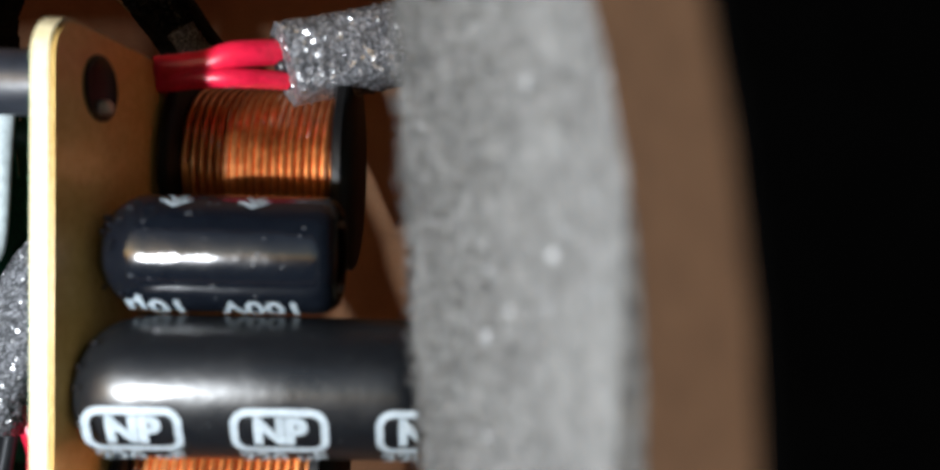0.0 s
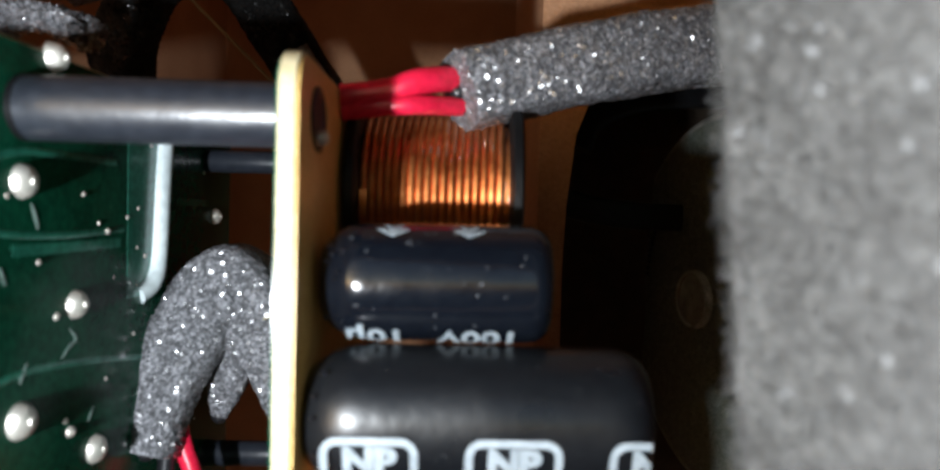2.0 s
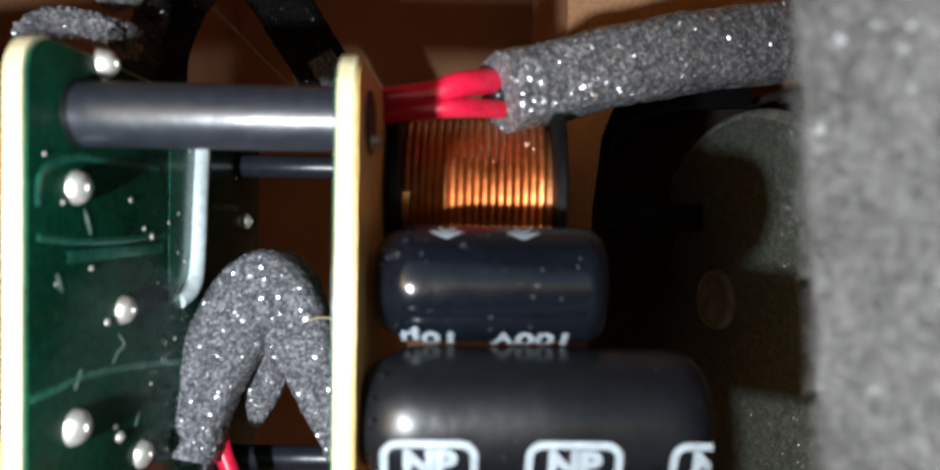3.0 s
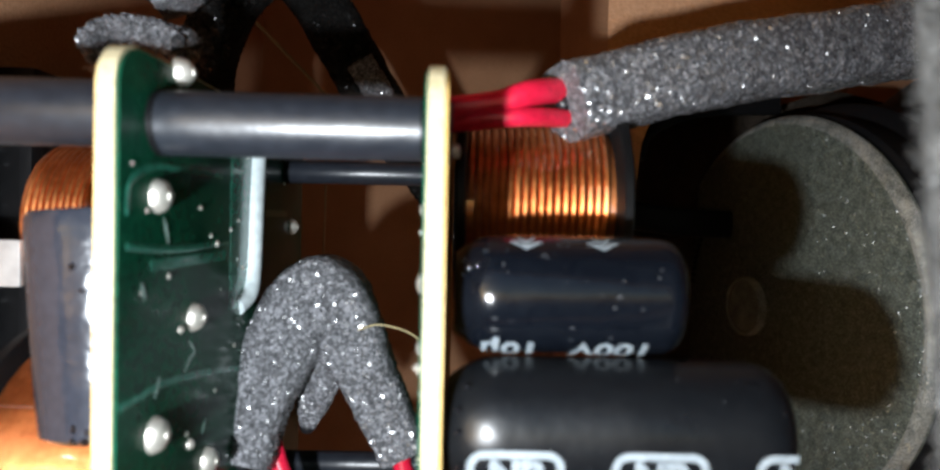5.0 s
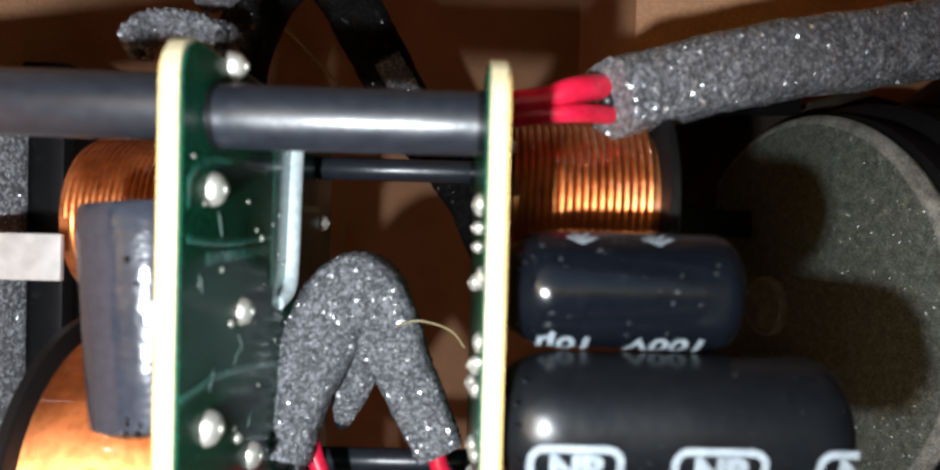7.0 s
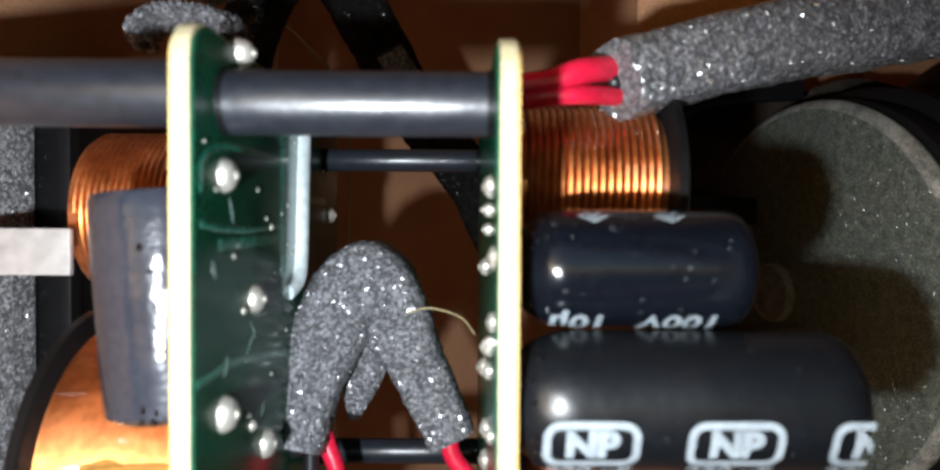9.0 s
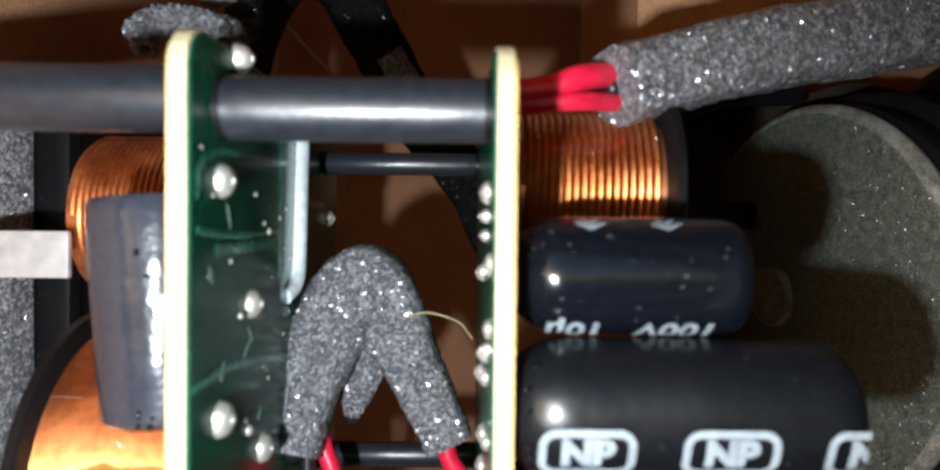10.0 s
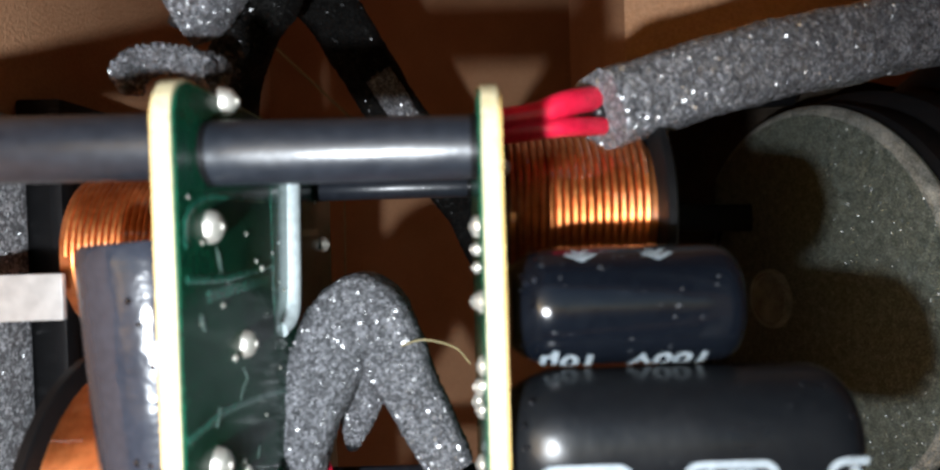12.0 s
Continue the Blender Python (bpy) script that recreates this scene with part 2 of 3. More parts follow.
def pierced(y0, y1, hole, outer):
    """A panel in the x-z plane from y0 to y1 with an opening."""
    bm = bmesh.new()
    x0, x1, z0, z1 = outer
    cx, cz = sum(p[0] for p in hole) / len(hole), sum(p[1] for p in hole) / len(hole)

    def rim(p):
        d = Vector((p[0] - cx, p[1] - cz))
        k = min(((x1 - cx) if d.x > 0 else (x0 - cx)) / d.x if abs(d.x) > 1e-9 else 1e9, ((z1 - cz) if d.y > 0 else (z0 - cz)) / d.y if abs(d.y) > 1e-9 else 1e9)
        return (cx + d.x * k, cz + d.y * k)

    rims = [rim(p) for p in hole]
    vs = [[bm.verts.new((p[0], y, p[1])) for p in loop] for loop in (hole, rims) for y in (y0, y1)]
    h0, h1, r0, r1 = vs
    n = len(hole)
    for i in range(n):
        j = (i + 1) % n
        bm.faces.new((h0[i], h0[j], r0[j], r0[i]))
        bm.faces.new((h1[j], h1[i], r1[i], r1[j]))
        bm.faces.new((h0[j], h0[i], h1[i], h1[j]))
        bm.faces.new((r0[i], r0[j], r1[j], r1[i]))
    bmesh.ops.recalc_face_normals(bm, faces=bm.faces[:])
    return bm


HOLE = opening_loop(0.0529, -0.0992, 0.0068, 0.058, 0.164)
setting("wall_south", pierced(FRONT0, FRONT1, HOLE, (X0 - 0.015, X1 + 0.015, Z0 - 0.015, Z1 + 0.015)), MDF_CUT_DIM, "cut brown fibreboard edge of the front baffle opening, coloured dark as dimly lit", True)
# thin near-black sheet added in place of unlit space beside the rim
setting("trim", pierced(FRONT0 - 0.0006, FRONT0, opening_loop(0.0529, -0.0994, 0.0064, 0.0582, 0.1640), (X0 - 0.015, X1 + 0.015, Z0 - 0.015, Z1 + 0.015)), UNLIT_BLACK, "near-black sheet on the front baffle, standing in for unlit space", True)
# brace with a rounded cut-out
brace = bmesh.new()
for loop, y0, y1 in (([(-0.0025, Z0), (0.0025, Z0), (0.0025, 0.112), (0.0030, 0.1235), (0.0045, 0.137), (0.0080, 0.1465), (0.0150, 0.1525), (0.0260, 0.1555), (0.0980, 0.1570), (0.0980, Z1), (-0.0025, Z1)], 0.131, 0.147),
                     ([(-0.0025, Z0), (0.0025, Z0), (0.0025, Z1), (-0.0025, Z1)], 0.147, 0.195)):
    sides = [[brace.verts.new((x, y, z)) for x, z in loop] for y in (y0, y1)]
    brace.faces.new(sides[0])
    brace.faces.new(sides[1][::-1])
    for i in range(len(loop)):
        j = (i + 1) % len(loop)
        brace.faces.new((sides[0][i], sides[1][i], sides[1][j], sides[0][j]))
bmesh.ops.recalc_face_normals(brace, faces=brace.faces[:])
setting("brace", brace, MDF, "brown fibreboard brace with a rounded cut-out")


# ---- woofer on the side panel ----
def woofer():
    t = thing("woofer", "large dark speckled loudspeaker magnet on a black basket", "loudspeaker driver", (0, 0, 0))
    turn = Matrix.Translation((0.0445, 0.1638, 0.1016)) @ pose(0, 0, 0, 0, 0, 90 - math.degrees(1.378))
    R = 0.0464
    magnet = part("magnet", lathe([(0.0, 0.0005), (0.0, 0.0085), (0.0, R - 0.003), (0.0003, R - 0.0016), (0.0012, R - 0.0004), (0.0022, R), (0.0030, R), (0.0034, R - 0.0008)], 96), MAGNET, t, "dark grey-green speckled magnet cup", m=turn)
    part("ferrite_ring", lathe([(0.0034, R - 0.0014), (0.0050, R - 0.0014), (0.0056, R + 0.0006), (0.012, R + 0.0006), (0.013, R)], 96), BASKET, t, "black ferrite ring", m=turn)
    part("basket", lathe([(0.013, R + 0.001), (0.015, R + 0.0035), (0.028, R + 0.0035), (0.030, R + 0.001), (0.034, 0.03), (0.036, 0.05), (0.060, 0.066), (0.068, 0.068), (0.070, 0.066)], 96), BASKET, t, "black basket behind the magnet", m=turn)
    part("vent", lathe([(-0.0003, 0.0002), (-0.0003, 0.0058), (-0.0014, 0.0062), (-0.0015, 0.0067), (-0.0006, 0.0071), (0.0002, 0.0072)], 40), VENT, magnet, "round dull steel vent cap", m=Matrix.Translation((0, 0.0072, 0)))
    # two pale rings put in for the lit edges of vent and magnet
    part("vent_rim", lathe([(-0.0012, 0.0063), (-0.0018, 0.0066), (-0.0019, 0.0070), (-0.0015, 0.0073), (0.0002, 0.0074)], 40), LIT_RIM, magnet, "rolled rim of the vent, painted bright as its lit edge", m=Matrix.Translation((0, 0.0072, 0)))
    part("worn_rim", lathe([(0.0002, R - 0.0018), (0.0003, R - 0.0013), (0.0011, R - 0.0002), (0.0022, R + 0.00015)], 96), LIT_RIM, magnet, "pale rim of the magnet, painted as its highlight")
    # black basket arms reaching past the magnet
    for pts in ([(0.0095, 0.172, 0.1250), (0.018, 0.173, 0.1232), (0.030, 0.176, 0.1222), (0.046, 0.182, 0.1220)], [(0.0112, 0.168, 0.1385), (0.0140, 0.169, 0.1450), (0.022, 0.171, 0.1500), (0.034, 0.174, 0.1530), (0.052, 0.178, 0.1545)]):
        part("basket_arm", sweep(smooth_path(pts, 8), 0.0036, 0.0018, 16, square=0.5), BASKET, t, "black basket arm")
    # unreadable stamped writing as short bars along the rim
    for i, n in enumerate((7, 4, 8)):
        for k in range(n):
            a = radians(148 + 3.0 * k + 2 * i)
            rad = R - 0.006 - 0.0032 * i
            part("stamp_bar", box(-0.00015, 0.0001, -0.0005, 0.0005, -0.0009, 0.0009), BASKET, magnet, "dark unreadable stamped mark", False, Matrix.Translation((0, -rad * math.cos(a), rad * math.sin(a))) @ pose(0, 0, 0, math.degrees(a) + 90))
    return t


woofer()


# ---- crossover boards ----
def board_mesh(x0, x1, y0, y1, z0, z1, r):
    bm = bmesh.new()
    loop = []
    for cy, cz, a0 in ((y1 - r, z1 - r, 0), (y0 + r, z1 - r, 90), (y0 + r, z0 + r, 180), (y1 - r, z0 + r, 270)):
        for i in range(9):
            a = radians(a0 + 90 * i / 8)
            loop.append((cy + r * math.cos(a), cz + r * math.sin(a)))
    a = [bm.verts.new((x0, *p)) for p in loop]
    b = [bm.verts.new((x1, *p)) for p in loop]
    bm.faces.new(a)
    bm.faces.new(b[::-1])
    for i in range(len(loop)):
        j = (i + 1) % len(loop)
        bm.faces.new((a[i], b[i], b[j], a[j]))
    bmesh.ops.recalc_face_normals(bm, faces=bm.faces[:])
    return bm


BOARD_Y0, BOARD_Z0 = 0.0562, 0.066


def solder_mesh(r, h):
    """A dull dome of solder round a clipped wire end."""
    return lathe([(-0.0002, r * 1.08), (0.0001, r)] + [(h * math.sin(radians(a)), r * math.cos(radians(a)) ** 0.85) for a in range(14, 70, 11)] + [(h * 0.98, r * 0.32), (h * 1.10, r * 0.27), (h * 1.12, r * 0.05)], 24)


def board(label, x_tan, x_green, joints, BOARD_Y1, BOARD_Z1):
    """A circuit board: tan laminate on the component side, green mask on the solder side."""
    t = thing("circuit_board", label, "circuit board", (0, 0, 0), "crossover boards")
    lo, hi = min(x_tan, x_green), max(x_tan, x_green)
    s_ = 1 if x_green > x_tan else -1
    part("laminate", board_mesh(lo + 0.00025, hi - 0.00025, BOARD_Y0, BOARD_Y1, BOARD_Z0, BOARD_Z1, 0.0038), BOARD_EDGE, t, "cream cut edge of the board", True)
    part("component_face", board_mesh(*sorted((x_tan, x_tan + s_ * 0.00025)), BOARD_Y0 + 0.0003, BOARD_Y1, BOARD_Z0, BOARD_Z1 - 0.0003, 0.0036), SUBSTRATE, t, "bare tan laminate face", True)
    mask = part("solder_mask", board_mesh(*sorted((x_green, x_green - s_ * 0.00025)), BOARD_Y0 + 0.0003, BOARD_Y1, BOARD_Z0, BOARD_Z1 - 0.0003, 0.0036), GREEN, t, "glossy dark green solder mask", True)
    for y, z, r, h in joints:
        part("solder_joint", solder_mesh(r, h), SOLDER, mask, m=pose(x_green, y, z, 0, 0, 0 if s_ > 0 else 180))
    return t


left_joints = [(0.0636, 0.1233, 0.0016, 0.0012), (0.0724, 0.1109, 0.0015, 0.0012), (0.0634, 0.1013, 0.0017, 0.0013), (0.0766, 0.0942, 0.0016, 0.0012),
               (0.0683, 0.1356, 0.0014, 0.0014), (0.1132, 0.12, 0.0013, 0.0011), (0.0665, 0.0888, 0.0014, 0.0012), (0.0831, 0.0847, 0.0015, 0.0012),
               (0.0717, 0.0977, 0.0006, 0.0005), (0.0789, 0.1184, 0.0004, 0.0003), (0.0691, 0.1101, 0.0004, 0.0003)]
board("upright crossover board with glossy green solder side and bright joints", -0.0597, -0.0577, left_joints, 0.1205, 0.1360)
pick = random.Random(11)
right_joints = [(pick.uniform(0.058, 0.078), 0.1225 - 0.0023 * i + pick.uniform(-0.0008, 0.0008), pick.uniform(0.0006, 0.0012), pick.uniform(0.0005, 0.0011)) for i in range(22)]
board("upright crossover board with tan component side and cream edge", -0.0311, -0.0330, right_joints, 0.1165, 0.1349)


# ---- spacers ----
def spacer(y, z, r, x0, x1, label):
    t = thing("spacer_tube", label, "spacer", (0, 0, 0), "spacer tubes")
    part("tube", lathe([(x0, r * 0.9), (x0 + 0.0003, r), (x1 - 0.0003, r), (x1, r * 0.9)], 40, at=(0, y, z)), TUBE, t)
    for a, b in ((x0, x0 + 0.0006), (x1 - 0.0006, x1)):
        part("end_ring", lathe([(a, r * 0.8), (a, r * 1.02), (b, r * 1.02), (b, r * 0.8)], 32, at=(0, y, z)), BOBBIN, t, "dark end ring")
    return t


spacer(0.0640, 0.1300, 0.0030, -0.0577, -0.0330, "thick satin black spacer tube between two boards")
spacer(0.0640, 0.1308, 0.0031, X0, -0.0597, "thick satin black spacer tube from side panel to board")
spacer(0.1100, 0.1288, 0.0018, -0.0577, -0.0330, "thin satin black spacer tube between two boards")
spacer(0.1100, 0.0820, 0.0020, -0.0577, -0.0330, "thin satin black spacer tube between two boards")


# ---- coils ----
def coil(at, x0, x1, r, flange, pitch, label, flanges=2):
    """A copper coil on a black bobbin with its axis along x."""
    t = thing("inductor_coil", label, "coil", at, "crossover coils")
    turns = (x1 - x0) / pitch
    bm = bmesh.new()
    steps, ring_n = 40, 8
    rings = []
    total = int(turns * steps)
    for k in range(total + 1):
        w = 2 * math.pi * k / steps
        x = x0 + pitch * k / steps + pitch * 0.06 * noise.noise((k * 0.05, at[2] * 50, 0))
        rr = r + pitch * 0.08 * noise.noise((k * 0.03, at[2] * 90, 3))
        mid = Vector((x, -rr * math.cos(w), rr * math.sin(w)))
        out = Vector((0, -math.cos(w), math.sin(w)))
        rings.append([bm.verts.new(mid + out * (pitch * 0.49 * math.cos(2 * math.pi * i / ring_n)) + Vector((pitch * 0.49 * math.sin(2 * math.pi * i / ring_n), 0, 0))) for i in range(ring_n)])
    for p, q in zip(rings, rings[1:]):
        for i in range(ring_n):
            bm.faces.new((p[i], p[(i + 1) % ring_n], q[(i + 1) % ring_n], q[i]))
    bmesh.ops.recalc_face_normals(bm, faces=bm.faces[:])
    part("winding", bm, COPPER, t, "enamelled copper wire winding")
    part("core", lathe([(x0 - 0.001, r - pitch * 0.3), (x1 + 0.001, r - pitch * 0.3)], 40), COPPER, t, "inner copper layers")
    for a, b in ((x0 - 0.0018, x0 - pitch * 0.5), (x1 + pitch * 0.5, min(x1 + 0.0022, x1 + pitch * 0.5 + 0.0014)))[2 - flanges:]:
        bm = lathe([(a, 0.002), (a, flange - 0.0004), (a + 0.0003, flange), (b - 0.0003, flange), (b, flange - 0.0004), (b, 0.002)], 56)
        part("flange", bm, BOBBIN, t, "black plastic bobbin flange")
    return t


coil((0, 0.0878, 0.1240), -0.0288, -0.0125, 0.0094, 0.0127, 0.00092, "orange copper coil on a black bobbin beside a board")
coil((0, 0.0767, 0.0887), -0.0288, -0.0125, 0.0112, 0.0130, 0.00092, "orange copper coil on a black bobbin below a capacitor")
coil((0, 0.1010, 0.1200), -0.0862, -0.0605, 0.0112, 0.0114, 0.00085, "copper coil on a black bobbin behind a board", 1)
fine_coil = coil((0, 0.0870, 0.0890), -0.0800, -0.0605, 0.0165, 0.0190, 0.00040, "large fine-wire copper coil with a black flange")


# ---- capacitors ----
def printed(text, size, at_u, at_v, r, bold=0.0, turn=0.0):
    """Lettering wrapped round a cylinder with its axis along x; u along x, v up along the front."""
    curve = bpy.data.curves.new("letters", "FONT")
    curve.body, curve.size, curve.align_x, curve.align_y, curve.offset = text, size, "CENTER", "CENTER", bold
    curve.resolution_u = 3
    ob = bpy.data.objects.new("letters", curve)
    scene.collection.objects.link(ob)
    me = bpy.data.meshes.new_from_object(ob.evaluated_get(bpy.context.evaluated_depsgraph_get()))
    bpy.data.objects.remove(ob)
    bpy.data.curves.remove(curve)
    bm = bmesh.new()
    bm.from_mesh(me)
    bpy.data.meshes.remove(me)
    bmesh.ops.triangulate(bm, faces=bm.faces[:])
    bmesh.ops.subdivide_edges(bm, edges=[e for e in bm.edges if e.calc_length() > size * 0.15], cuts=3)
    wrap(bm, at_u, at_v, r, turn)
    return bm


def wrap(bm, at_u, at_v, r, turn=0.0, end=-0.0013):
    c, s_ = math.cos(radians(turn)), math.sin(radians(turn))
    for v in bm.verts:
        u, w = v.co.x * c - v.co.y * s_ + at_u, v.co.x * s_ + v.co.y * c + at_v
        a = w / r
        v.co = (u, -r * math.cos(a), r * math.sin(a))
    bmesh.ops.bisect_plane(bm, geom=bm.verts[:] + bm.edges[:] + bm.faces[:], plane_co=(end, 0, 0), plane_no=(1, 0, 0), clear_outer=True)
    return bm


def ring_mark(w, h, rad, line, at_u, at_v, r):
    """A rounded rectangular outline wrapped round a cylinder."""
    bm = bmesh.new()
    loops = []
    for d in (0, line):
        loop = []
        for cx, cz, a0 in ((w / 2 - rad, h / 2 - rad, 0), (-w / 2 + rad, h / 2 - rad, 90), (-w / 2 + rad, -h / 2 + rad, 180), (w / 2 - rad, -h / 2 + rad, 270)):
            for i in range(7):
                a = radians(a0 + 15 * i)
                loop.append(bm.verts.new((cx + (rad - d) * math.cos(a), cz + (rad - d) * math.sin(a), 0)))
        loops.append(loop)
    n = len(loops[0])
    for i in range(n):
        bm.faces.new((loops[0][i], loops[0][(i + 1) % n], loops[1][(i + 1) % n], loops[1][i]))
    bmesh.ops.subdivide_edges(bm, edges=bm.edges[:], cuts=1)
    return wrap(bm, at_u, at_v, r)


def chevron(size, at_u, at_v, r):
    bm = bmesh.new()
    for k in (0, 0.55):
        w, y = size * (1 - k * 0.75), k * size * 0.85
        pts = [(-w, y + size * 0.35), (-w * 0.62, y + size * 0.35), (0, y - size * 0.02), (w * 0.62, y + size * 0.35), (w, y + size * 0.35), (0, y - size * 0.40)]
        vs = [bm.verts.new((*p, 0)) for p in pts]
        bm.faces.new((vs[0], vs[5], vs[2], vs[1]))
        bm.faces.new((vs[5], vs[4], vs[3], vs[2]))
    return wrap(bm, at_u, at_v, r)


def capacitor(at, x0, x1, r, mat, label, dome):
    """A can in shrunk film: a crimped shoulder at the foot, a rolled top edge of radius dome."""
    t = thing("capacitor", label, "capacitor", at, "crossover capacitors")
    profile = [(x0, r * 0.3), (x0, r * 0.62)] + [(x0 + r * 0.85 * k / 12, r * (1 - 0.34 * (1 - k / 12) ** 2.6)) for k in range(13)]
    profile += [(x0 + r * 0.85 + (x1 - dome - x0 - r * 0.85) * k / 20, r) for k in range(1, 20)]
    profile += [(x1 - dome + dome * math.sin(radians(a)), r - dome * 0.8 + dome * 0.8 * math.cos(radians(a))) for a in range(0, 91, 10)]
    profile += [(x1 - 0.0002, r - dome * 0.95), (x1 - 0.0005, r - dome), (x1 - 0.0005, r * 0.2)]
    bm = lathe(profile, 96)
    for v in bm.verts:
        near = max(0.0, 1 - min(v.co.x - x0, x1 - v.co.x) / (r * 0.6))
        out = Vector((0, v.co.y, v.co.z))
        v.co += out * (0.020 * near * noise.noise(v.co * 700 + Vector((0, 0, at[2] * 900))) + 0.0035 * noise.noise(v.co * 420) - 0.006 * near)
    part("sleeve", bm, mat, t)
    return t


R1, R2 = 0.0064, 0.0056
big = capacitor((0, 0.0630, 0.1028), -0.0308, -0.0004, R1, SLEEVE_MATT, "large black electrolytic capacitor with grey printed marks", 0.0030)
for i in range(3):
    u = -0.0249 + 0.0121 * i
    mark = part("outline_mark", ring_mark(0.0082, 0.0046, 0.0015, 0.00068, u, -0.0024, R1 + 0.00012), PRINT, big, "grey rounded outline", False)
    part("lettering", printed("NP", 0.0034, u, -0.0024, R1 + 0.00012, 0.00022), PRINT, mark, "grey bold NP lettering", False)
    part("value_mark", printed("220 uF", 0.0027, u, -0.0060, R1 + 0.00012, 0.00006), PRINT, big, "grey value lettering", False)
small = capacitor((0, 0.0658, 0.1148), -0.0303, -0.0092, R2, SLEEVE, "small glossy black electrolytic capacitor with pale print", 0.0019)
for u in (-0.0238, -0.0168):
    part("chevron_mark", chevron(0.0016, u, 0.0056, R2 + 0.00012), PRINT, small, "pale double chevron", False)
part("value_mark", printed("100V", 0.0036, -0.0158, -0.0056, R2 + 0.00012, 0.0001, 180), PRINT, small, "pale voltage lettering", False)
part("value_mark", printed("10\u00b5", 0.0036, -0.0252, -0.0056, R2 + 0.00012, 0.0001, 180), PRINT, small, "pale value lettering", False)

upright = thing("capacitor", "upright black film capacitor beside a copper coil", "capacitor", (-0.0651, 0.0706, 0.0995), "crossover capacitors")
upright.rotation_euler = (0, radians(-4.2), 0)
part("sleeve", lathe([(0, 0.0042), (0.0002, 0.0059), (0.0008, 0.0065), (0.0060, 0.0066), (0.0205, 0.0066), (0.0218, 0.0065), (0.0225, 0.0062), (0.0226, 0.0059), (0.0221, 0.0057), (0.0219, 0.0036)], 48, "Z"), GREY_SLEEVE, upright)

# ---- foam, felt and wires ----
felt = thing("felt_pad", "thick fuzzy light grey damping felt behind the baffle", "damping felt", (0, 0, 0))


def felt_mesh():
    bm = bmesh.new()
    plan = [(0.0059, 0.0212)] + [(0.0059 - 0.0074 * k / 40, 0.0212 + 0.0196 * k / 40) for k in range(1, 41)]
    plan += [(-0.0015 + 0.0014 * (1 - math.cos(radians(a))), 0.0408 + 0.0014 * math.sin(radians(a))) for a in range(15, 181, 15)]
    plan += [(0.012, 0.036), (0.018, 0.0215)]
    zs = [0.03 + 0.0009 * k for k in range(178)]
    rows = []
    for z in zs:
        row = []
        for k, (x, y) in enumerate(plan):
            p = Vector((x + 0.105 * (0.118 - z) * (y - 0.021) / 0.024, y, z))
            if 0 < k < len(plan) - 2:
                f = 0.00035 * noise.noise(p * 500) + 0.00022 * random.uniform(-1, 1)
                p += Vector((-0.94, -0.34, 0)) * f + Vector((0, 0, random.uniform(-1, 1) * 0.0002))
            row.append(bm.verts.new(p))
        rows.append(row)
    n = len(plan)
    for a, b in zip(rows, rows[1:]):
        for i in range(n):
            bm.faces.new((a[i], a[(i + 1) % n], b[(i + 1) % n], b[i]))
    bm.faces.new(rows[0])
    bm.faces.new(rows[-1][::-1])
    bmesh.ops.recalc_face_normals(bm, faces=bm.faces[:])
    return bm


part("pad", felt_mesh(), FELT, felt)


def fuzz_mesh(count):
    """Short curled fibres standing off the felt's face and free edge."""
    rng = random.Random(7)
    verts, faces = [], []
    for _ in range(count):
        k, z = min(1.0, rng.random() ** 0.35), rng.uniform(0.088, 0.146)
        y = 0.0212 + 0.0200 * k
        p = Vector((0.0059 - 0.0076 * k + 0.105 * (0.118 - z) * (y - 0.021) / 0.024, y, z))
        way = Vector((-0.9 + rng.uniform(-0.5, 0.5), rng.uniform(-0.6, 0.9), rng.uniform(-1, 1))).normalized()
        bend = Vector((rng.uniform(-1, 1), rng.uniform(-1, 1), rng.uniform(-1, 1))) * 0.8
        length, r = rng.uniform(0.0003, 0.0009), rng.uniform(0.000015, 0.00003)
        for j in range(4):
            c = p + way * (length * j / 3) + bend * (length * (j / 3) ** 2 * 0.5)
            side = way.cross(Vector((0.3, 0.2, 0.9))).normalized()
            up = way.cross(side)
            base = len(verts)
            verts += [c + side * r, c - side * (r * 0.5) + up * (r * 0.87), c - side * (r * 0.5) - up * (r * 0.87)]
            if j:
                for q in range(3):
                    faces.append((base - 3 + q, base - 3 + (q + 1) % 3, base + (q + 1) % 3, base + q))
    me = bpy.data.meshes.new("fuzz")
    me.from_pydata(verts, [], faces)
    bm = bmesh.new()
    bm.from_mesh(me)
    bpy.data.meshes.remove(me)
    return bm


tagged(part("fuzz", fuzz_mesh(9000), FELT, felt, "loose curled grey fibres"), kind="stuff")


def foam(name, label, points, ra, rb, side=(0, 1, 0), square=0.6, mat=None, per=24, taper=None, steps=60, rough=0.00022):
    t = thing(name, label, "foam", points[0])
    ob = part("sheath", sweep(smooth_path(points, per), ra, rb, steps, side, square, rough, 2200, taper, 0.0006), mat or FOAM, None)
    ob.matrix_basis = Matrix.Translation(-Vector(points[0]))
    ob.parent = t
    return t


